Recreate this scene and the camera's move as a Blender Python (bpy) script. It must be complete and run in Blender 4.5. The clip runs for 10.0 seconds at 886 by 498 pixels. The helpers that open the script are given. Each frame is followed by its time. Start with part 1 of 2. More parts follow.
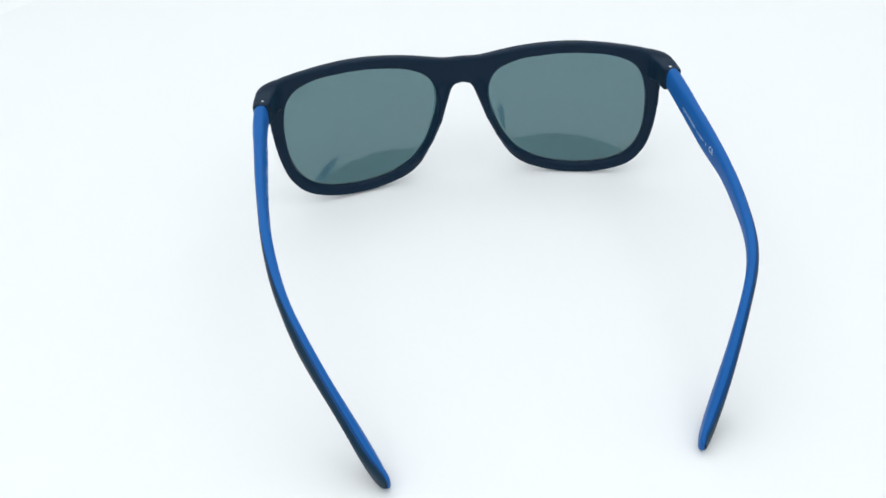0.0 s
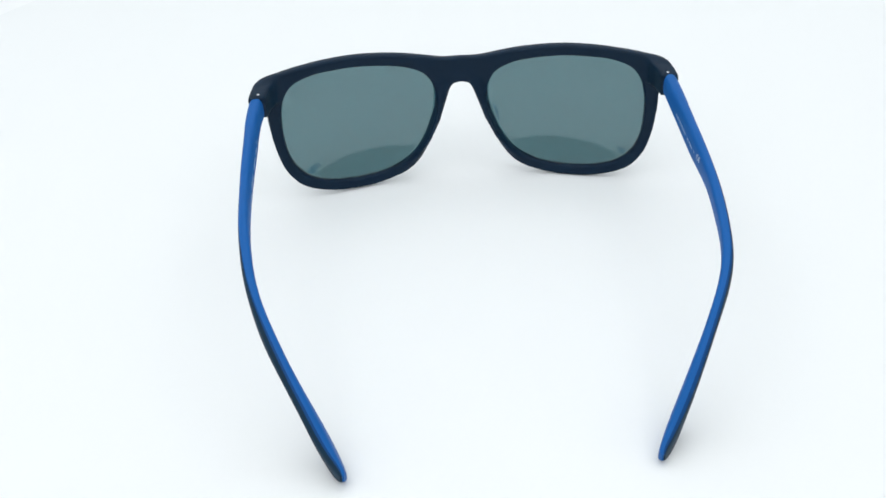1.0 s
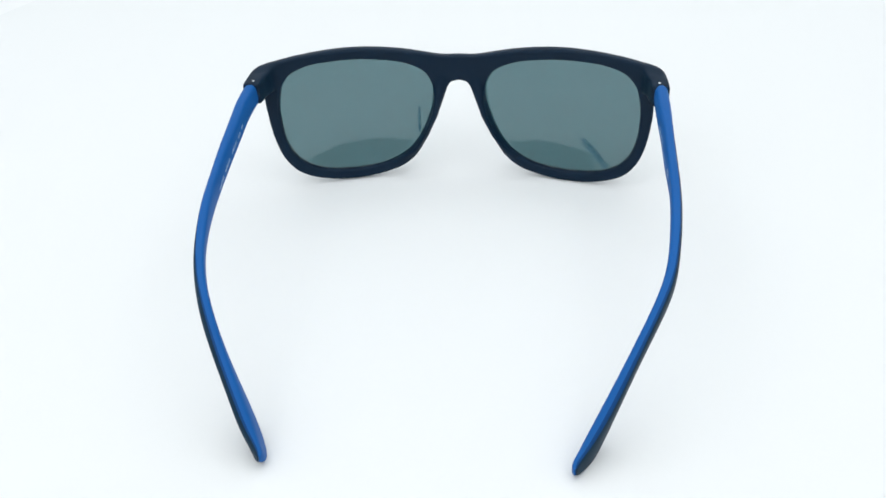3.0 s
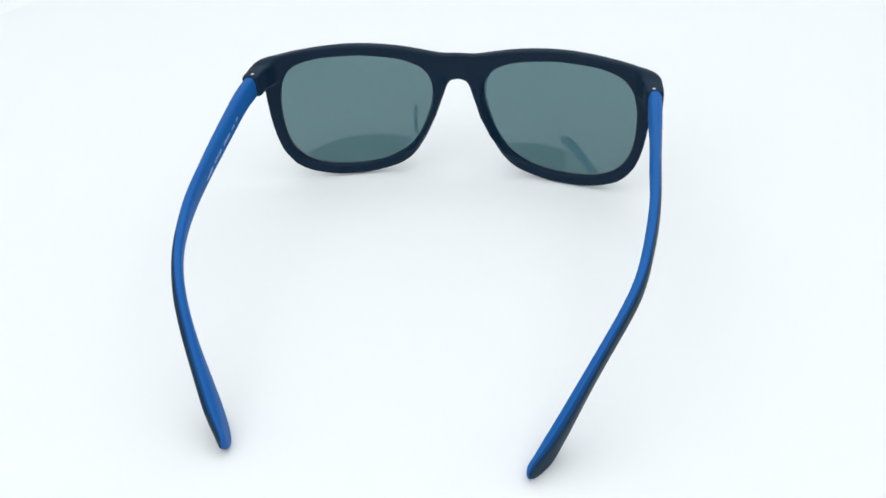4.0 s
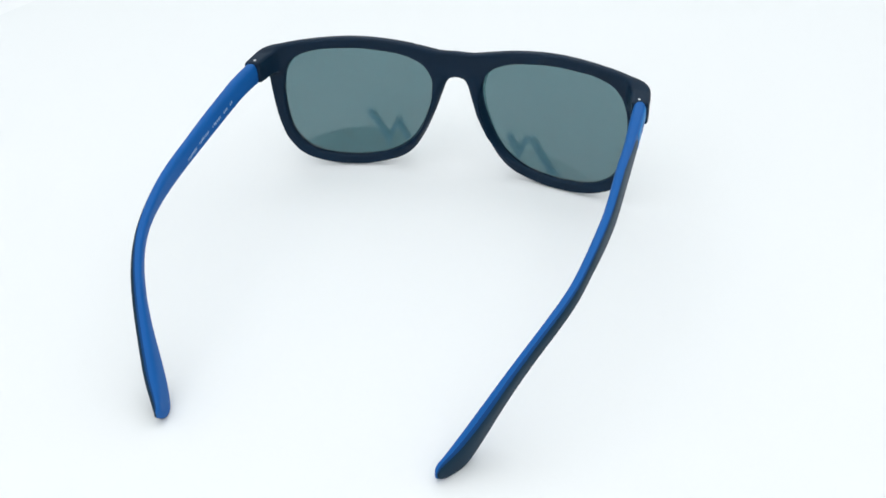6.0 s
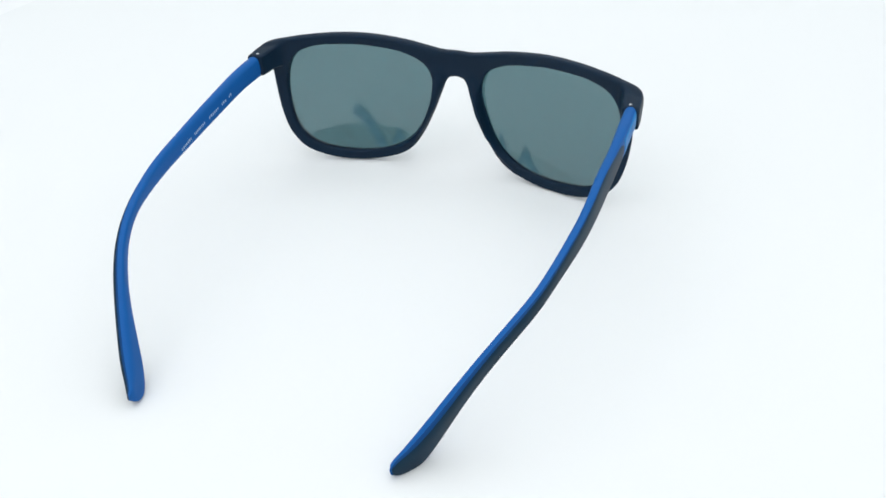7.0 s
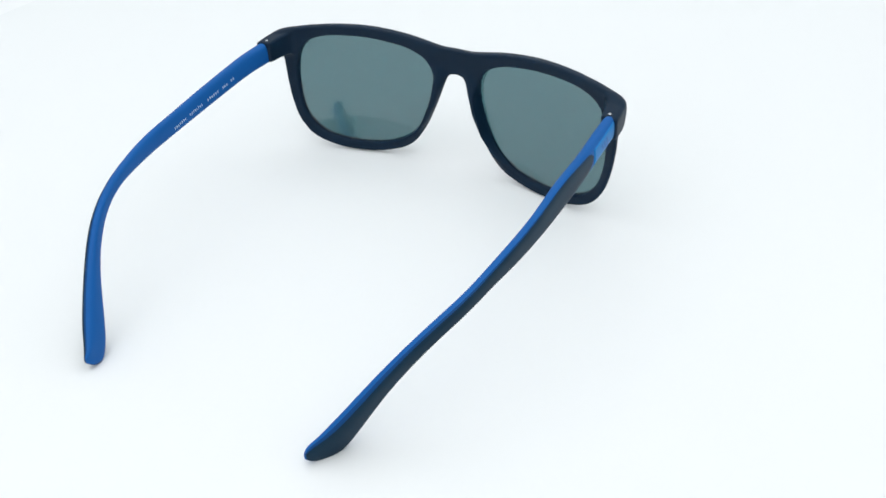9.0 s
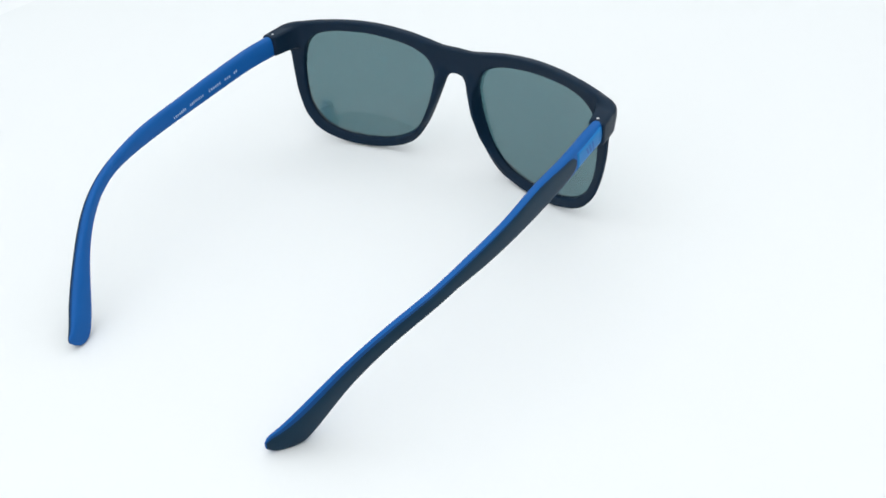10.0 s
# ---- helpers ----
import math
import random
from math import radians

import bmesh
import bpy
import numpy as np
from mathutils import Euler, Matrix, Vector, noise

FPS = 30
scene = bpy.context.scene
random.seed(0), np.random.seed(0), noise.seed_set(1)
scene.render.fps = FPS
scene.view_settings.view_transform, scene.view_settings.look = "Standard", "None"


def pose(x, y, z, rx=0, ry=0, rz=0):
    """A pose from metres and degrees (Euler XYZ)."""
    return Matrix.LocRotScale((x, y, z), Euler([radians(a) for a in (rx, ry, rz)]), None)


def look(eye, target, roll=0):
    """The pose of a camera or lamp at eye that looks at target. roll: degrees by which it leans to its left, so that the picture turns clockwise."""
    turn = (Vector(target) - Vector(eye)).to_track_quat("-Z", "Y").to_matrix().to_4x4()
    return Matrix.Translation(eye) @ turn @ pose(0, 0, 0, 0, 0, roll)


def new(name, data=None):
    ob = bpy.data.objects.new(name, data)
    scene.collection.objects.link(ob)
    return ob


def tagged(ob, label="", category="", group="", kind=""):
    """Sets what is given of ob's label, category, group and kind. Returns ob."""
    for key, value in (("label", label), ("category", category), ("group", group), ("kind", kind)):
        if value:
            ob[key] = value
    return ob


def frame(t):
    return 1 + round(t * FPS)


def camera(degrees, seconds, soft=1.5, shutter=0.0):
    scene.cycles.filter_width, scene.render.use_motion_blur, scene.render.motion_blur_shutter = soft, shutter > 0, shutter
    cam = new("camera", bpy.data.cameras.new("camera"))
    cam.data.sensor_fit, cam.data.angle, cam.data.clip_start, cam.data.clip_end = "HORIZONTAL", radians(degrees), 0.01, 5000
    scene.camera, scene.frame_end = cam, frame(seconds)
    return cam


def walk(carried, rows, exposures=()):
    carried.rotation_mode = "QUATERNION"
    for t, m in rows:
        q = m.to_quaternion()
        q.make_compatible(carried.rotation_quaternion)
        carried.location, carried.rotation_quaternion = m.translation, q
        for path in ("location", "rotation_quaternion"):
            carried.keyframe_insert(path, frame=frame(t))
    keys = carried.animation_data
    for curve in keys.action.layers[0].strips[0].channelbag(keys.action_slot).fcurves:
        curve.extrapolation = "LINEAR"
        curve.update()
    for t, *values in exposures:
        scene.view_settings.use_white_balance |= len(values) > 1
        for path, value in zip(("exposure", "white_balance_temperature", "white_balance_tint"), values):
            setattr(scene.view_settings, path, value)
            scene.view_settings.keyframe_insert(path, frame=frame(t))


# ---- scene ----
# ---------------------------------------------------------------- camera
EYE = (-0.02057, -0.32015, 0.18453)
TILT = radians(35.145)
AIM = (EYE[0], EYE[1] + math.cos(TILT), EYE[2] - math.sin(TILT))
cam = camera(50.64, 10.0, soft=1.6)
walk(cam, [(0.0, look(EYE, AIM, -3.844)), (10.0, look(EYE, AIM, -3.844))], exposures=[(0.0, 0.0), (10.0, 0.0)])

# ---------------------------------------------------------------- light: softboxes and a white tent, both added out of view
world = bpy.data.worlds.new("world")
scene.world = world
world.use_nodes = True
world.node_tree.nodes["Background"].inputs[0].default_value = (1.0, 0.99, 1.0, 1)
world.node_tree.nodes["Background"].inputs[1].default_value = 0.3


def softbox(name, eye, target, sx, sy, watts, colour):
    data = bpy.data.lights.new(name, "AREA")
    data.shape, data.size, data.size_y = "RECTANGLE", sx, sy
    data.energy, data.color = watts, colour
    ob = new(name, data)
    ob.matrix_world = look(eye, target)
    return tagged(ob, "large white softbox added out of view for even light", "lamp")


# added lamps: one overhead, one behind the camera to lift the shade
softbox("unseen_softbox", (0.0, -0.08, 1.15), (0, -0.08, 0), 1.7, 1.8, 11.5, (0.985, 0.99, 0.992))
softbox("unseen_softbox", (-0.1, -0.85, 0.75), (0, 0, 0.02), 1.5, 0.8, 3.2, (0.985, 0.99, 0.992))


# ---------------------------------------------------------------- materials
def material(name):
    m = bpy.data.materials.new(name)
    m.use_nodes = True
    return m, m.node_tree.nodes, m.node_tree.links, m.node_tree.nodes["Principled BSDF"]


def surface(name, colour, rough, spec=0.5, vary=0.12, scale=60.0, fine=900.0, bump=0.05, dist=0.0002):
    """Paint, rubber or paper: colour drifts at two scales, with a fine relief."""
    m, n, l, b = material(name)
    co = n.new("ShaderNodeTexCoord")
    big, small = n.new("ShaderNodeTexNoise"), n.new("ShaderNodeTexNoise")
    big.inputs["Scale"].default_value, small.inputs["Scale"].default_value = scale, fine
    big.inputs["Detail"].default_value = 4
    for t in (big, small):
        l.new(co.outputs["Object"], t.inputs["Vector"])
    mix = n.new("ShaderNodeMix")
    mix.data_type = "RGBA"
    mix.inputs[6].default_value = (*[c * (1 - vary) for c in colour], 1)
    mix.inputs[7].default_value = (*[min(1, c * (1 + vary)) for c in colour], 1)
    half = n.new("ShaderNodeMath")
    half.operation = "MULTIPLY_ADD"
    half.inputs[1].default_value, half.inputs[2].default_value = 0.35, 0.0
    l.new(small.outputs["Fac"], half.inputs[0])
    add = n.new("ShaderNodeMath")
    add.operation = "MULTIPLY_ADD"
    add.inputs[1].default_value = 0.65
    l.new(big.outputs["Fac"], add.inputs[0])
    l.new(half.outputs[0], add.inputs[2])
    l.new(add.outputs[0], mix.inputs[0])
    l.new(mix.outputs[2], b.inputs["Base Color"])
    rr = n.new("ShaderNodeMapRange")
    rr.inputs["To Min"].default_value, rr.inputs["To Max"].default_value = rough - 0.06, rough + 0.06
    l.new(big.outputs["Fac"], rr.inputs["Value"])
    l.new(rr.outputs[0], b.inputs["Roughness"])
    b.inputs["Specular IOR Level"].default_value = spec
    bp = n.new("ShaderNodeBump")
    bp.inputs["Strength"].default_value, bp.inputs["Distance"].default_value = bump, dist
    l.new(small.outputs["Fac"], bp.inputs["Height"])
    l.new(bp.outputs[0], b.inputs["Normal"])
    return m


PAPER = surface("white_paper", (0.80, 0.825, 0.835), 0.75, 0.2, 0.012, 6.0, 700.0, 0.04)
TABLE = surface("white_laminate", (0.83, 0.85, 0.86), 0.5, 0.3, 0.012, 5.0, 300.0, 0.03)
ROOM = surface("dim_grey_wall", (0.36, 0.37, 0.38), 0.8, 0.2, 0.1, 3.0, 300.0, 0.1)
FABRIC = surface("white_bounce_fabric", (0.82, 0.84, 0.85), 0.9, 0.1, 0.02, 4.0, 900.0, 0.1)
NAVY = surface("matte_navy_rubber", (0.0011, 0.0135, 0.033), 0.46, 0.17, 0.15, 90.0, 3000.0, 0.08, 0.00005)
NAVY_SHELL = surface("matte_slate_navy_shell", (0.0020, 0.0235, 0.049), 0.50, 0.18, 0.15, 90.0, 3000.0, 0.08, 0.00005)
BLUE = surface("satin_blue_plastic", (0.005, 0.098, 0.350), 0.48, 0.16, 0.08, 80.0, 2500.0, 0.05, 0.00005)
# the panel's blue is raised mainly for light falling on the outer face
BLUE_PANEL_LIT = surface("lit_blue_panel", (0.016, 0.195, 0.510), 0.42, 0.14, 0.08, 80.0, 2500.0, 0.05, 0.00005)
# mid tone for the soft paint edge and the shading over the rounded top
BLUE_SHADED = surface("shaded_blue_plastic", (0.004, 0.052, 0.185), 0.50, 0.14, 0.08, 80.0, 2500.0, 0.05, 0.00005)
BADGE = surface("darker_blue_badge", (0.009, 0.120, 0.400), 0.40, 0.16, 0.05, 80.0, 2500.0, 0.05, 0.00005)
INK = surface("pale_grey_ink", (0.40, 0.54, 0.72), 0.6, 0.3, 0.1, 400.0, 3000.0, 0.02, 0.00002)
INK_CLEAR = surface("clear_white_ink", (0.60, 0.72, 0.82), 0.6, 0.3, 0.1, 400.0, 3000.0, 0.02, 0.00002)
STEEL = surface("steel", (0.6, 0.62, 0.65), 0.25, 0.5, 0.05, 300.0, 3000.0, 0.02, 0.00002)
STEEL.node_tree.nodes["Principled BSDF"].inputs["Metallic"].default_value = 1.0


def tinted_lens():
    m, n, l, b = material("grey_green_sun_lens")
    n.remove(b)
    clear, gloss, mix = n.new("ShaderNodeBsdfTransparent"), n.new("ShaderNodeBsdfGlossy"), n.new("ShaderNodeMixShader")
    clear.inputs["Color"].default_value = (0.285, 0.415, 0.438, 1)
    gloss.inputs["Color"].default_value = (1, 1, 1, 1)
    gloss.inputs["Roughness"].default_value = 0.06
    # the share of gloss grows towards grazing views
    lw, power, share = n.new("ShaderNodeLayerWeight"), n.new("ShaderNodeMath"), n.new("ShaderNodeMath")
    lw.inputs["Blend"].default_value = 0.5
    power.operation, share.operation = "POWER", "MULTIPLY_ADD"
    power.inputs[1].default_value, share.inputs[1].default_value, share.inputs[2].default_value = 5.0, 0.93, 0.07
    l.new(lw.outputs["Facing"], power.inputs[0])
    l.new(power.outputs[0], share.inputs[0])
    l.new(share.outputs[0], mix.inputs[0])
    l.new(clear.outputs[0], mix.inputs[1])
    l.new(gloss.outputs[0], mix.inputs[2])
    l.new(mix.outputs[0], n["Material Output"].inputs["Surface"])
    return m


LENS = tinted_lens()


# ---------------------------------------------------------------- mesh helpers
def mesh_of(name, verts, faces, mat, smooth=True):
    me = bpy.data.meshes.new(name)
    me.from_pydata([tuple(v) for v in verts], [], [tuple(f) for f in faces])
    me.materials.append(mat)
    bm = bmesh.new()
    bm.from_mesh(me)
    bmesh.ops.recalc_face_normals(bm, faces=bm.faces)
    bm.to_mesh(me)
    bm.free()
    me.polygons.foreach_set("use_smooth", [smooth] * len(me.polygons))
    me.update()
    return me


def part(name, verts, faces, mat, parent, label="", smooth=True):
    ob = new(name, mesh_of(name, verts, faces, mat, smooth))
    ob.parent = parent
    return tagged(ob, label) if label else ob


def spline(points, per, closed=False):
    """A smooth curve through a few control points."""
    p = np.array(points, float)
    n, out = len(p), []
    for i in range(n if closed else n - 1):
        a, b, c, e = ((p[(i - 1) % n], p[i], p[(i + 1) % n], p[(i + 2) % n]) if closed else
                      (p[max(i - 1, 0)], p[i], p[i + 1], p[min(i + 2, n - 1)]))
        for k in range(per):
            t = k / per
            out.append(0.5 * (2 * b + (c - a) * t + (2 * a - 5 * b + 4 * c - e) * t * t + (3 * b - a - 3 * c + e) * t ** 3))
    if not closed:
        out.append(p[-1])
    return np.array(out)


def polygon_distance(px, py, poly):
    """Signed distance from points to a polygon, negative inside."""
    best = np.full(px.shape, 1e9)
    inside = np.zeros(px.shape, bool)
    for (ax, ay), (bx, by) in zip(poly, np.roll(poly, -1, 0)):
        ex, ey = bx - ax, by - ay
        t = np.clip(((px - ax) * ex + (py - ay) * ey) / (ex * ex + ey * ey + 1e-12), 0, 1)
        best = np.minimum(best, np.hypot(px - ax - t * ex, py - ay - t * ey))
        if abs(ey) > 1e-12:
            inside ^= ((ay > py) != (by > py)) & (px < ax + (py - ay) / ey * ex)
    return np.where(inside, -best, best)


def rounded(d, w, half, r):
    """A slab of that half thickness whose outline has distance d, edges rounded by r."""
    a, b = d + r, np.abs(w) - half + r
    return np.hypot(np.maximum(a, 0), np.maximum(b, 0)) + np.minimum(np.maximum(a, b), 0) - r


def blend(a, b, k):
    h = np.clip(0.5 + 0.5 * (b - a) / k, 0, 1)
    return b + (a - b) * h - k * h * (1 - h)


def skin(field, origin, step):
    """Surface nets: quads round the zero level of a field on a grid."""
    s = field < 0
    nx, ny, nz = field.shape
    corner = [(i, j, k) for i in (0, 1) for j in (0, 1) for k in (0, 1)]
    cut = lambda a, i, j, k: a[i:nx - 1 + i, j:ny - 1 + j, k:nz - 1 + k]
    count = sum(cut(s, *c).astype(int) for c in corner)
    cell = (count > 0) & (count < 8)
    ids = -np.ones(cell.shape, int)
    where = np.argwhere(cell)
    ids[cell] = np.arange(len(where))
    total, hits = np.zeros((len(where), 3)), np.zeros(len(where))
    val = {c: field[where[:, 0] + c[0], where[:, 1] + c[1], where[:, 2] + c[2]] for c in corner}
    for a in corner:
        for b in corner:
            if a < b and sum(abs(p - q) for p, q in zip(a, b)) == 1:
                va, vb = val[a], val[b]
                on = (va < 0) != (vb < 0)
                t = np.where(on, va / np.where(on, va - vb, 1), 0)
                total += on[:, None] * (np.array(a) + t[:, None] * (np.array(b) - np.array(a)))
                hits += on
    verts = (where + total / hits[:, None]) * step + np.array(origin)
    faces = []
    for ax in range(3):
        u, v = [(1, 2), (2, 0), (0, 1)][ax]
        lo, hi = [slice(1, -1)] * 3, [slice(1, -1)] * 3
        lo[ax], hi[ax] = slice(0, -1), slice(1, None)
        e = np.argwhere(s[tuple(lo)] != s[tuple(hi)])
        e[:, u] += 1
        e[:, v] += 1
        quad = []
        for du, dv in ((0, 0), (-1, 0), (-1, -1), (0, -1)):
            g = e.copy()
            g[:, u] += du
            g[:, v] += dv
            quad.append(ids[g[:, 0], g[:, 1], g[:, 2]])
        faces.append(np.stack(quad, 1))
    return verts, np.concatenate(faces)


# ---------------------------------------------------------------- the place
def box_mesh(name, x0, x1, y0, y1, z0, z1, mat):
    v = [(x, y, z) for x in (x0, x1) for y in (y0, y1) for z in (z0, z1)]
    f = [(0, 1, 3, 2), (4, 6, 7, 5), (0, 4, 5, 1), (2, 3, 7, 6), (0, 2, 6, 4), (1, 5, 7, 3)]
    return new(name, mesh_of(name, v, f, mat, False))


def build_place():
    table = box_mesh("floor", -0.9, 0.9, -1.1, 0.9, -0.030, -0.0012, TABLE)
    tagged(table, "white tabletop under the paper sheet", "tabletop", kind="structure")
    # added white sides and ceiling, never in view, that even out the light
    for name, a in (("wall_north", (-0.9, 0.9, 0.9, 0.92, -0.03, 1.2)), ("wall_east", (0.9, 0.92, -1.12, 0.92, -0.03, 1.2)),
                    ("wall_west", (-0.92, -0.9, -1.12, 0.92, -0.03, 1.2)), ("ceiling", (-0.92, 0.92, -1.12, 0.92, 1.2, 1.22))):
        tagged(box_mesh(name, *a, FABRIC), "plain white fabric side, added out of view to bounce light", "tent wall", kind="structure")
    # added grey wall in place of the dim room that the lenses reflect
    south = box_mesh("wall_south", -0.9, 0.9, -1.12, -1.1, -0.03, 1.2, ROOM)
    tagged(south, "unseen dim grey wall standing in for the room behind the camera", "wall", kind="structure")


def paper_sheet():
    """One white sheet with a rounded, slightly lifted far corner."""
    out = [(0.62, -0.78), (0.62, 0.55), (-0.08, 0.55), (-0.17, 0.375), (-0.2494, 0.2241), (-0.2635, 0.2024), (-0.36, 0.07), (-0.47, -0.12), (-0.47, -0.78)]
    n = len(out)
    v = [(x, y, 0.0) for x, y in out] + [(x, y, -0.0011) for x, y in out]
    f = [tuple(range(n)), tuple(range(2 * n - 1, n - 1, -1))] + [(i, (i + 1) % n, n + (i + 1) % n, n + i) for i in range(n)]
    ob = new("paper_sheet", mesh_of("paper_sheet", v, f, PAPER, False))
    tagged(ob, "smooth white paper sheet lying on the table", "paper")


# ---------------------------------------------------------------- the sunglasses
MM = 0.001
BOW, LEAN, DISH = 2.975, -0.0493, 2.8


def front_y(x, z):
    """The back face of the front: bowed sideways and slightly leaning (metres)."""
    return 0.00178 - LEAN * (z - 0.047) - BOW * x * x - DISH * ((z - 0.030) ** 2 - 0.017 ** 2)


# right half of the front's outline seen from behind, in millimetres
OUTLINE = [(0, 47.0), (6.5, 47.0), (13.5, 48.1), (21, 49.5), (29, 50.6), (37.5, 51.3), (46, 51.3), (54, 50.8), (61, 50.1), (66.8, 49.0),
           (70.9, 47.0), (71.6, 44.0), (70.4, 40), (69.8, 36.3), (69.5, 28.5), (68.3, 20), (65.9, 12.2), (61.6, 6.2), (56, 2.8), (48.5, 0.7),
           (40, 0.1), (33, 0.6), (26, 2.2), (19.6, 5.2), (15.6, 9.7), (11.9, 16.0), (8.5, 24.0), (5.8, 31.0), (4.4, 34.5), (2.5, 36.4), (0, 36.9)]


OPENING = [26.72, 27.14, 27.79, 28.44, 28.00, 26.07, 24.02, 22.38, 21.42, 21.03, 21.09, 21.64, 22.84, 24.79, 27.07, 29.39, 30.03, 29.12, 27.78, 26.57, 25.88, 25.45, 24.99, 24.28, 23.49, 22.80, 22.40, 22.33, 22.64, 23.38, 24.53, 25.81, 26.80, 27.19, 27.06, 26.77]       # its radii, each ten degrees


def eye_opening(grow=0.0, n=108):
    """The lens opening of the right eye in (x, z), millimetres."""
    r = spline([(v, 0.0) for v in OPENING], n // len(OPENING), True)[:, 0] + grow
    f = 2 * math.pi * np.arange(len(r)) / len(r)
    return np.stack([38.43 + r * np.cos(f), 26.35 + r * np.sin(f)], 1)


def settle(v):
    """The front is a little twisted: its brow drops slightly towards the east hinge (metres)."""
    v = np.array(v, float)
    v[:, 2] -= 0.0105 * np.clip(v[:, 0], 0, None) * v[:, 2] / 0.050
    return v


def front_frame(parent):
    step = 0.55
    xs = np.arange(-76, 76 + step, step)
    ys = np.arange(-25, 8, step)
    zs = np.arange(-2, 57, step)
    X, Z = np.meshgrid(np.abs(xs), zs, indexing="ij")
    edge = spline(OUTLINE, 6)
    outer = np.concatenate([edge, (edge * [-1, 1])[::-1][1:-1]])
    d_out, d_eye = polygon_distance(X, Z, outer), polygon_distance(X, Z, eye_opening())
    bend = front_y(X * MM, Z * MM) / MM
    W = ys[None, :, None] - bend[:, None, :]                      # depth forward of the back face
    brow = np.clip((Z - 42) / 7, 0, 1)
    brow = (brow * brow * (3 - 2 * brow))[:, None, :]
    half = 1.5 + 0.5 * brow
    draft = (1 - brow) * 0.25 * np.clip(W, 0, 4)                  # the rims taper towards the front
    f = rounded(d_out[:, None, :] + draft, W - half, half, 1.1)
    # end pieces that turn back to the hinges
    XY, YY = np.meshgrid(np.abs(xs), ys, indexing="ij")
    plan = spline([(65, -9.4), (68.5, -9.4), (71.2, -11.5), (72.6, -16), (72.6, -24.5), (68.0, -23.5), (66.4, -16.5), (65.3, -12.9)], 5, True)
    dp = polygon_distance(XY, YY, plan)
    dp = np.maximum(dp, -22.3 - YY - 0.05 * (XY - 70))
    top, low = 47.3 + 0.1 * (YY + 21.5), 39.5 + 0.03 * (YY + 21.5)
    zz = zs[None, None, :]
    e = rounded(dp[:, :, None] + 0 * zz, zz - ((top + low) / 2)[:, :, None], ((top - low) / 2)[:, :, None], 0.8)
    f = blend(f, e, 2.6)
    # nose pads moulded onto the back of the rims
    P = np.stack(np.broadcast_arrays(np.abs(xs)[:, None, None], ys[None, :, None], zz), -1)
    pad = np.full(P.shape[:3], 1e3)
    line = [(6.2, 0.8, 36.0, 1.5), (7.6, -0.6, 32.0, 1.9), (10.2, -1.4, 24.6, 2.1), (13.8, -1.2, 17.2, 2.0), (18.3, 0.0, 10.6, 1.8), (25.0, 1.3, 5.6, 1.6)]
    ends = [np.array((x, w + front_y(x * MM, z * MM) / MM, z, r)) for x, w, z, r in line]
    for p0, p1 in zip(ends, ends[1:]):
        a, b = p0[:3], p1[:3]
        t = np.clip(((P - a) @ (b - a)) / ((b - a) @ (b - a)), 0, 1)
        pad = np.minimum(pad, np.linalg.norm(P - a - t[..., None] * (b - a), axis=-1) - (p0[3] + (p1[3] - p0[3]) * t))
    f = blend(f, pad, 2.2)
    # the two openings go through everything
    # and open out backwards beside the nose
    nose = np.clip((26 - X) / 10, 0, 1)[:, None, :]
    f = -blend(-f, d_eye[:, None, :] - 0.25 * nose * np.clip(0.9 - W, 0, 3.2), 0.5)
    v, q = skin(f, (xs[0], ys[0], zs[0]), step)
    return part("front_frame", settle(v * MM), q, NAVY, parent, "matte navy full-rim front with two lens openings")


def lens(parent, side):
    n, rings = 108, 14
    edge = eye_opening(1.1, n)
    mid = edge.mean(0)
    v = []
    for back in (0, 1):
        w = 1.3 + 2.3 + 1.2 * back
        v.append((mid[0], w, mid[1]))
        for r in range(1, rings + 1):
            for x, z in edge:
                v.append((mid[0] + (x - mid[0]) * r / rings, w - 2.3 * (r / rings) ** 2, mid[1] + (z - mid[1]) * r / rings))
    v = [(x, w + 0.7 * min(max((26 - x) / 10, 0), 1) + 0.045 * (z - mid[1]) + 0.85 * max(0.0, (mid[1] - z) / 24) ** 2, z) for x, w, z in v]      # the lenses sit a little tilted in the rims
    m = 1 + n * rings
    v = [(side * x * MM, w * MM + front_y(x * MM, z * MM), z * MM) for x, w, z in v]
    f = []
    for o in (0, m):
        f += [(o, o + 1 + i, o + 1 + (i + 1) % n) for i in range(n)]
        for r in range(rings - 1):
            for i in range(n):
                j, k = o + 1 + r * n, (i + 1) % n
                f.append((j + i, j + n + i, j + n + k, j + k))
    k0 = 1 + n * (rings - 1)
    f += [(k0 + i, k0 + (i + 1) % n, m + k0 + (i + 1) % n, m + k0 + i) for i in range(n)]
    pane = part("lens", settle(v), f, LENS, parent, "grey-green tinted sun lens")
    pane.visible_shadow = False
    return pane


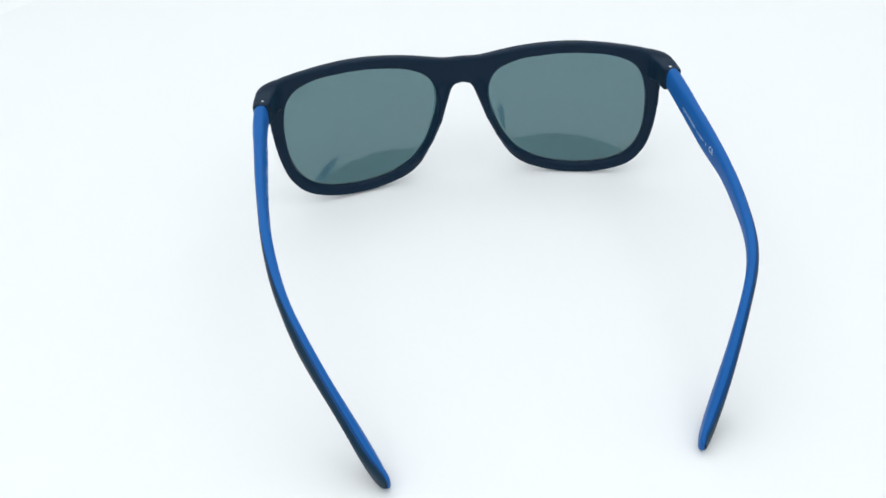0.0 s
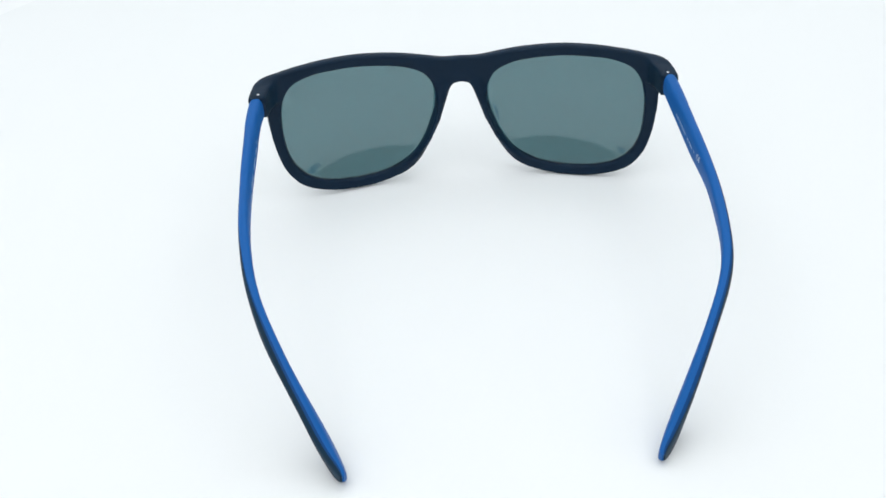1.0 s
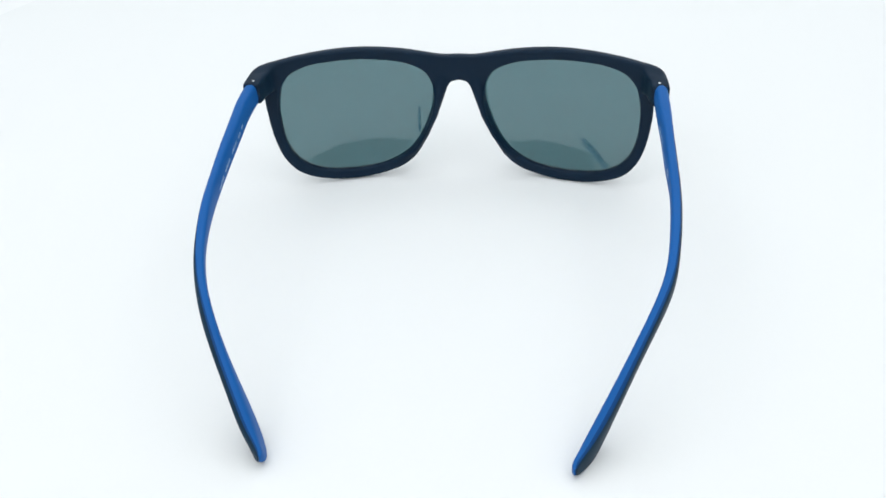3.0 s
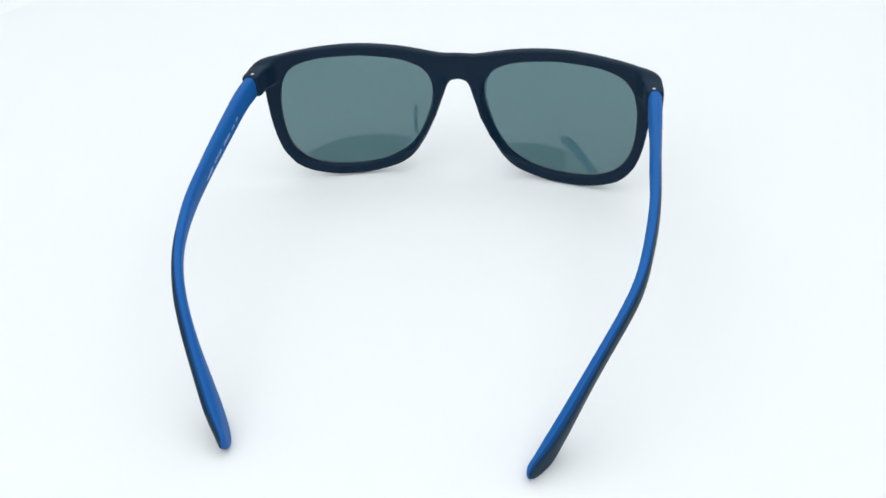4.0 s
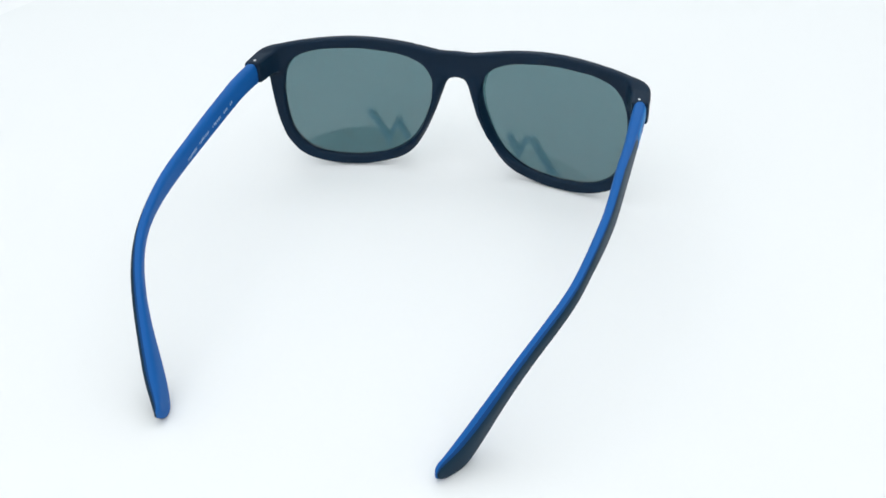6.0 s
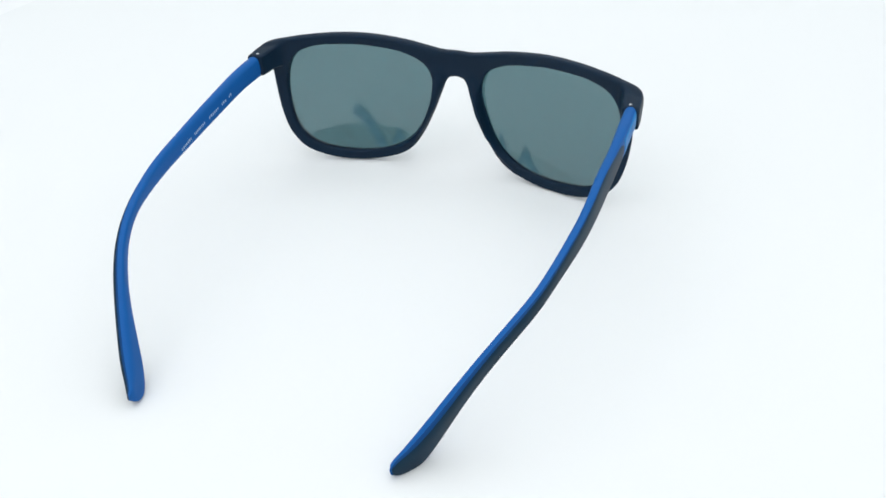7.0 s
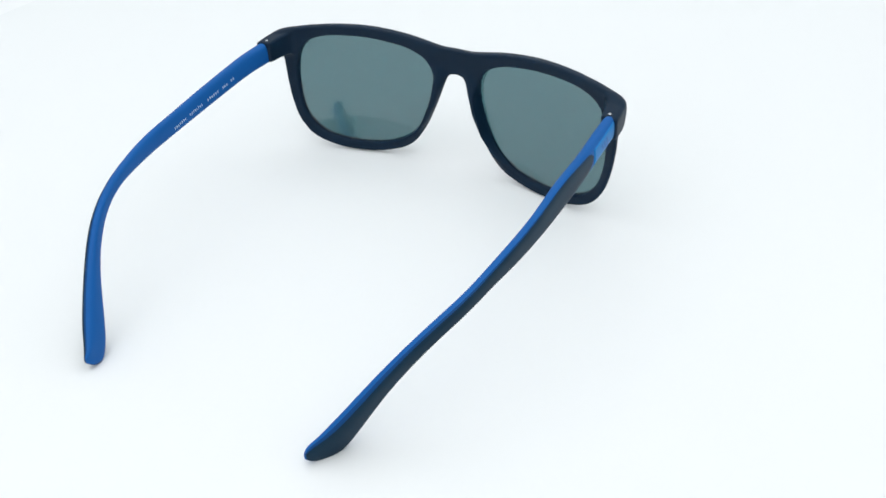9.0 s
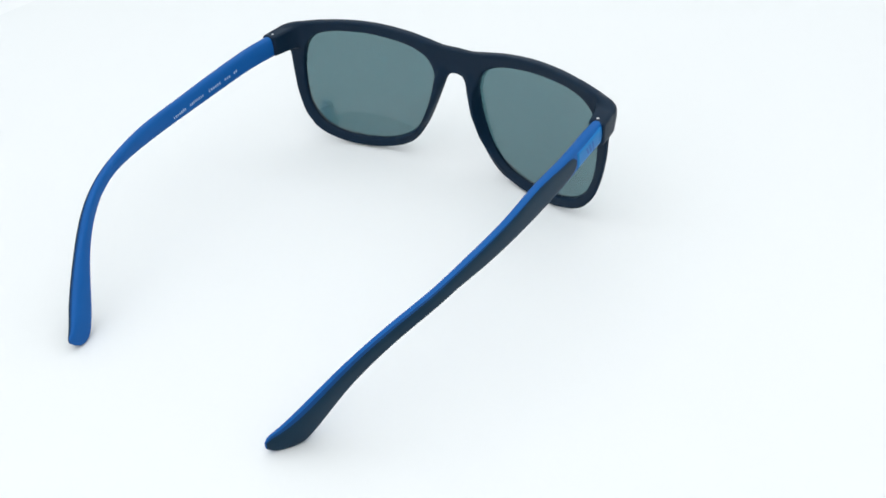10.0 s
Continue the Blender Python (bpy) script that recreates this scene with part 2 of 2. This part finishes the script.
# each temple from hinge to tip, millimetres: y, outer x, top z, bottom z, thickness, lean of the lower edge
TEMPLE_EAST = [(-21.5, 72.3, 46.6, 39.1, 4.3, 0), (-30, 72.5, 46, 38.2, 4.3, -0.1), (-45, 72.4, 44.6, 35.75, 3.7, 0.02), (-60, 72.15, 43.41, 34.3, 3.57, 0.34),
               (-75, 72.03, 41.09, 33.72, 3.33, 0.45), (-90, 71.1, 38.85, 32.58, 3.31, 0.2), (-100, 69.9, 37.05, 31.8, 3.2, 0.1), (-108, 68.5, 35.2, 30.3, 3.3, 0.1),
               (-116, 65.96, 32.6, 27.7, 3.45, 0), (-124, 62.1, 28.4, 22.2, 3.5, -0.7), (-133, 57.05, 21.7, 12.7, 3.9, -1.8), (-142, 51.07, 12.9, 0.43, 4.4, -2.4),
               (-145.2, 48.4, 9.6, -1.6, 4.1, -1.7), (-148.3, 45.5, 6.9, -0.9, 3.2, -0.7), (-150.3, 43.6, 5.4, 0.8, 2.2, 0), (-151.5, 42.6, 4.4, 2.2, 0.9, 0.1)]
TEMPLE_WEST = [(-21.5, 72.7, 46.9, 38.9, 4.5, 0), (-30, 72.75, 46.5, 38.9, 4.2, -0.3), (-45, 71.9, 45.3, 38.2, 3.7, -0.7), (-60, 70.9, 43.7, 36.9, 3.3, -0.75),
               (-75, 69.51, 42.16, 35.68, 3.05, -0.5), (-90, 67.74, 40.71, 34.49, 3.25, 0.02), (-100, 66.05, 38.81, 33.61, 3.29, 0.16), (-108, 64.38, 36.8, 32.3, 3.31, 0.08),
               (-116, 62.07, 34.16, 29.29, 3.45, -0.09), (-124, 59.03, 30.05, 24.03, 4.05, -0.42), (-133, 54.4, 23.11, 15.37, 4.36, -1.96), (-142, 48.8, 14.95, 3.71, 4.7, -3.6),
               (-146.4, 45.6, 10.45, -0.4, 4.6, -3), (-149.5, 42.5, 7.4, -0.3, 3.7, -1.4), (-151.6, 40.2, 5.8, 1.4, 2.4, -0.1), (-152.8, 38.9, 4.9, 3, 0.9, 0.2)]
REST = {1: 0.15, -1: -0.30}            # the height at which each tip meets the paper


def smooth_rows(table, per):
    """A natural cubic through the rows, by the length between them."""
    p = np.array(table, float)
    n, h = len(p), np.linalg.norm(np.diff(p[:, :3], axis=0), axis=1)
    a, b = np.eye(n), np.zeros_like(p)
    for i in range(1, n - 1):
        a[i, i - 1:i + 2] = h[i - 1], 2 * (h[i - 1] + h[i]), h[i]
        b[i] = 6 * ((p[i + 1] - p[i]) / h[i] - (p[i] - p[i - 1]) / h[i - 1])
    m = np.linalg.solve(a, b)
    out = []
    for i in range(n - 1):
        for k in range(per):
            t, u = k / per, 1 - k / per
            out.append(u * p[i] + t * p[i + 1] + h[i] ** 2 / 6 * ((u ** 3 - u) * m[i] + (t ** 3 - t) * m[i + 1]))
    return np.array(out + [p[-1]])


def strip(rows, side, arc, name, mat, parent, label=""):
    """One coloured strip of a temple's rounded bar; arc(y) gives the angles, from the outer side, between which it lies."""
    n, v, ends = 22, [], []
    for y, xo, zt, zb, w, le in rows:
        f0, f1 = arc(y)
        ring = []
        for i in range(n + 1):
            f = f0 + (f1 - f0) * i / n
            c, s = math.cos(f), math.sin(f)
            px, pz = math.copysign(abs(c) ** 0.65, c), math.copysign(abs(s) ** 0.65, s)
            x = xo - w / 2 + px * w / 2 + le * (0.5 - pz / 2)
            z = (zt + zb) / 2 + pz * (zt - zb) / 2
            h = z - REST[side]
            ring.append((side * x * MM, y * MM, (REST[side] + (h + math.sqrt(h * h + 0.8)) / 2) * MM))      # eased onto the paper
        v += ring
        ends += [ring[0], ring[-1]]
    m, k = len(rows), n + 1
    f = [(r * k + i, r * k + i + 1, (r + 1) * k + i + 1, (r + 1) * k + i) for r in range(m - 1) for i in range(n)]
    o = len(v)
    v += ends                                                     # the hidden flat face that closes the strip
    f += [(o + 2 * r, o + 2 * r + 1, o + 2 * r + 3, o + 2 * r + 2) for r in range(m - 1)]
    for r in (0, m - 1):
        f.append(tuple(range(len(v), len(v) + k)))
        v += v[r * k:(r + 1) * k]
    return part(name, v, f, mat, parent, label)


def step_between(y, a, b):
    t = min(max((y - a) / (b - a), 0), 1)
    return t * t * (3 - 2 * t)


DARK_FROM = -38.6


def angle_at(share):
    """The angle round the bar at which that share of its thickness lies inside."""
    v = min(max(2 * share - 1, -1), 1)
    return math.acos(math.copysign(abs(v) ** (1 / 0.65), v))


def temple(parent, side):
    rows = smooth_rows(TEMPLE_EAST if side > 0 else TEMPLE_WEST, 10)
    begin = lambda y: step_between(y, DARK_FROM, DARK_FROM - 4.5)
    if side > 0:
        cut = lambda y: 1.0 - (0.07 + 0.07 * step_between(y, -42, -62) + 0.05 * step_between(y, -85, -140)) * begin(y)
        fade = lambda y: cut(y) - (0.03 + 0.06 * step_between(y, -60, -90) + 0.16 * step_between(y, -85, -140)) * begin(y)
    else:
        cut = lambda y: 1.0 - (0.06 + 0.04 * step_between(y, -42, -62) + 0.32 * step_between(y, -85, -140)) * begin(y)
        fade = lambda y: cut(y) - (0.02 + 0.14 * step_between(y, -85, -140)) * begin(y)
    arm = strip(rows, side, lambda y: (angle_at(fade(y)), 2 * math.pi - angle_at(fade(y))), "temple", BLUE, parent,
                "satin blue temple arm curving down at the ear")
    dark = [r for r in rows if r[0] <= DARK_FROM]
    # colour change softened by a band that also carries painted shading
    for turn in (1, -1):
        strip(dark, side, lambda y: (turn * angle_at(cut(y)), turn * angle_at(fade(y))), "edge_band", BLUE_SHADED, arm,
              "deep blue band for the soft, partly shaded change of colour")
    strip(dark, side, lambda y: (-angle_at(cut(y)), angle_at(cut(y))), "outer_shell", NAVY_SHELL, arm, "matte slate navy outer shell")
    return arm


def on_temple(rows, side, y, z, outer, lift):
    """A point on the inner or outer face of a temple, lifted off it (millimetres in, metres out)."""
    ys = [-r[0] for r in rows]
    xo, zt, zb, w, le = (np.interp(-y, ys, [r[k] for r in rows]) for k in range(1, 6))
    v = min(max((z - (zt + zb) / 2) / ((zt - zb) / 2), -0.97), 0.97)
    reach = (1 - abs(v) ** (2 / 0.65)) ** 0.325 * w / 2 + lift      # how far the rounded face lies from the bar's middle
    return (side * (xo - w / 2 + (reach if outer else -reach) + le * (0.5 - v / 2)) * MM, y * MM, z * MM)


def patch(rows, side, corners, outer, lift, nu=4, nv=2):
    """A thin raised patch on a temple's face from four (y, z) corners."""
    (a, b, c, e), v, f = [np.array(p, float) for p in corners], [], []
    for up in (-0.08, lift):
        for i in range(nu + 1):
            for j in range(nv + 1):
                p = (a * (1 - i / nu) + b * i / nu) * (1 - j / nv) + (e * (1 - i / nu) + c * i / nu) * j / nv
                v.append(on_temple(rows, side, p[0], p[1], outer, up))
    m, k = (nu + 1) * (nv + 1), nv + 1
    for i in range(nu):
        for j in range(nv):
            q = [i * k + j, (i + 1) * k + j, (i + 1) * k + j + 1, i * k + j + 1]
            f += [tuple(m + t for t in q), tuple(q[::-1])]
    rim = [i * k for i in range(nu + 1)] + [nu * k + j for j in range(1, nv + 1)] + [i * k + nv for i in range(nu - 1, -1, -1)] + list(range(nv - 1, 0, -1))
    f += [(p, q, m + q, m + p) for p, q in zip(rim, rim[1:] + rim[:1])]
    return v, f


def joined(pieces):
    v, f = [], []
    for pv, pf in pieces:
        f += [tuple(i + len(v) for i in q) for q in pf]
        v += pv
    return v, f


def print_word(rows, side, y0, y1, z0, z1, tall, count, parent):
    """One illegible printed word: a run of small plain bars."""
    pieces = []
    for i in range(count):
        a, b = y0 + (y1 - y0) * (i + 0.2) / count, y0 + (y1 - y0) * (i + 0.8) / count
        za, zb = z0 + (z1 - z0) * (i + 0.2) / count, z0 + (z1 - z0) * (i + 0.8) / count
        b += (a - b) * random.uniform(0.0, 0.45)
        za, zb = za + random.uniform(-0.12, 0.12), zb + random.uniform(-0.12, 0.12)
        pieces.append(patch(rows, side, [(a, za - tall / 2), (b, zb - tall / 2), (b, zb + tall / 2), (a, za + tall / 2)], False, 0.03, 1, 1))
    part("printed_word", *joined(pieces), INK, parent, "small pale printed bars", False)


def printed_mark(rows, side, text, y, z, size, parent):
    """The CE mark printed on the inner face."""
    cu = bpy.data.curves.new("mark", "FONT")
    cu.body, cu.size, cu.extrude, cu.align_x, cu.align_y = text, 1.0, 0.01, "CENTER", "CENTER"
    ob = new("mark", cu)
    me = ob.to_mesh()
    flat = [tuple(p.co) for p in me.vertices]
    faces = [tuple(p.vertices) for p in me.polygons]
    ob.to_mesh_clear()
    bpy.data.objects.remove(ob)
    v = [on_temple(rows, side, y - px * size, z + py * size, False, 0.03 + pz) for px, py, pz in flat]
    part("printed_mark", v, faces, INK_CLEAR, parent, "pale printed CE mark", False)


def temple_details(arm, side):
    rows = [tuple(r) for r in smooth_rows(TEMPLE_EAST if side > 0 else TEMPLE_WEST, 8)]
    up = 0.0 if side > 0 else 1.0
    v, f = patch(rows, side, [(-22.9, 39.6), (-38.0, 37.3 + 2.3 * up), (-38.8, 43.9 + 1.5 * up), (-22.9, 45.9 + 0.3 * up)], True, 0.08, 12, 8)
    part("inset_panel", v, f, BLUE_PANEL_LIT, arm, "frosted blue panel, its colour lightened as if lit")
    bars = []
    for k in range(3):
        y = -27.2 - 1.9 * k
        bars.append(patch(rows, side, [(y, 39.9 + up + 0.4 * k), (y - 0.8, 39.7 + up + 0.4 * k), (y - 2.4, 43.5 + up - 0.4 * k), (y - 1.6, 43.7 + up - 0.4 * k)], True, 0.16, 1, 2))
    part("badge", *joined(bars), BADGE, arm, "darker blue emblem of slanted bars", False)
    if side < 0:
        for y0, y1, z0, z1, n in ((-76.5, -69.7, 37.7, 38.6, 7), (-67.9, -60.5, 38.9, 39.8, 8), (-58.0, -51.3, 40.0, 40.7, 6), (-49.4, -46.2, 40.9, 41.3, 3), (-44.4, -42.3, 41.5, 41.8, 2)):
            print_word(rows, side, y0, y1, z0, z1, 0.85, n, arm)
    else:
        for y0, y1, z0, z1, n, tall in ((-39.5, -51.6, 40.6, 39.5, 13, 1.0), (-53.0, -59.8, 39.4, 39.2, 9, 0.7), (-61.4, -62.3, 39.2, 39.2, 1, 0.9)):
            print_word(rows, side, y0, y1, z0, z1, tall, n, arm)
        printed_mark(rows, side, "CE", -66.4, 39.4, 2.7, arm)


def hinge_barrel(parent, side):
    """The moulded knuckle at the inner side of the joint."""
    n, v = 14, []
    for r, z in ((0.5, 40.4), (0.8, 40.8), (0.8, 44.2), (0.5, 44.6)):
        v += [(side * (69.3 + r * math.cos(2 * math.pi * i / n)) * MM, (-22.6 + r * math.sin(2 * math.pi * i / n)) * MM, z * MM) for i in range(n)]
    f = [(k * n + i, k * n + (i + 1) % n, (k + 1) * n + (i + 1) % n, (k + 1) * n + i) for k in range(3) for i in range(n)]
    f += [tuple(range(n)), tuple(3 * n + i for i in range(n))]
    part("hinge_barrel", settle(v), f, NAVY, parent, "small navy hinge knuckle")


def hinge_screw(parent, side):
    n, c = 16, np.array([69.6, -20.2, 47.38])
    ring = [(math.cos(2 * math.pi * i / n), math.sin(2 * math.pi * i / n)) for i in range(n)]
    v = []
    for r, z in ((0.55, -0.3), (0.55, 0.16), (0.42, 0.26)):
        v += [(side * (c[0] + r * a) * MM, (c[1] + r * b) * MM, (c[2] + z) * MM) for a, b in ring]
    f = [(k * n + i, k * n + (i + 1) % n, (k + 1) * n + (i + 1) % n, (k + 1) * n + i) for k in range(2) for i in range(n)]
    f += [tuple(range(n)), tuple(2 * n + i for i in range(n))]
    part("hinge_screw", settle(v), f, STEEL, parent, "tiny steel hinge screw", False)


def build_sunglasses():
    root = new("sunglasses")
    tagged(root, "navy sunglasses with blue temples standing open on white paper", "sunglasses")
    front_frame(root)
    for side in (-1, 1):
        lens(root, side)
        temple_details(temple(root, side), side)
        hinge_barrel(root, side)
        hinge_screw(root, side)
    return root


build_place()
paper_sheet()
glasses = build_sunglasses()


# ---------------------------------------------------------------- what moves
def motions():
    """The sunglasses turn steadily about an upright axis near the bridge."""
    rows = []
    for i in range(21):
        t = i * 0.5
        a = -16.453 - 4.0629 * (t - 5) - 0.2004 * (t - 5) ** 2 / 25
        c, s = math.cos(radians(a)), math.sin(radians(a))
        gx, gy = -0.01013, -0.00825
        rows.append((t, pose(c * gx - s * gy, s * gx + c * gy, 0.0, 0, 0.30, a)))
    walk(glasses, rows)


motions()
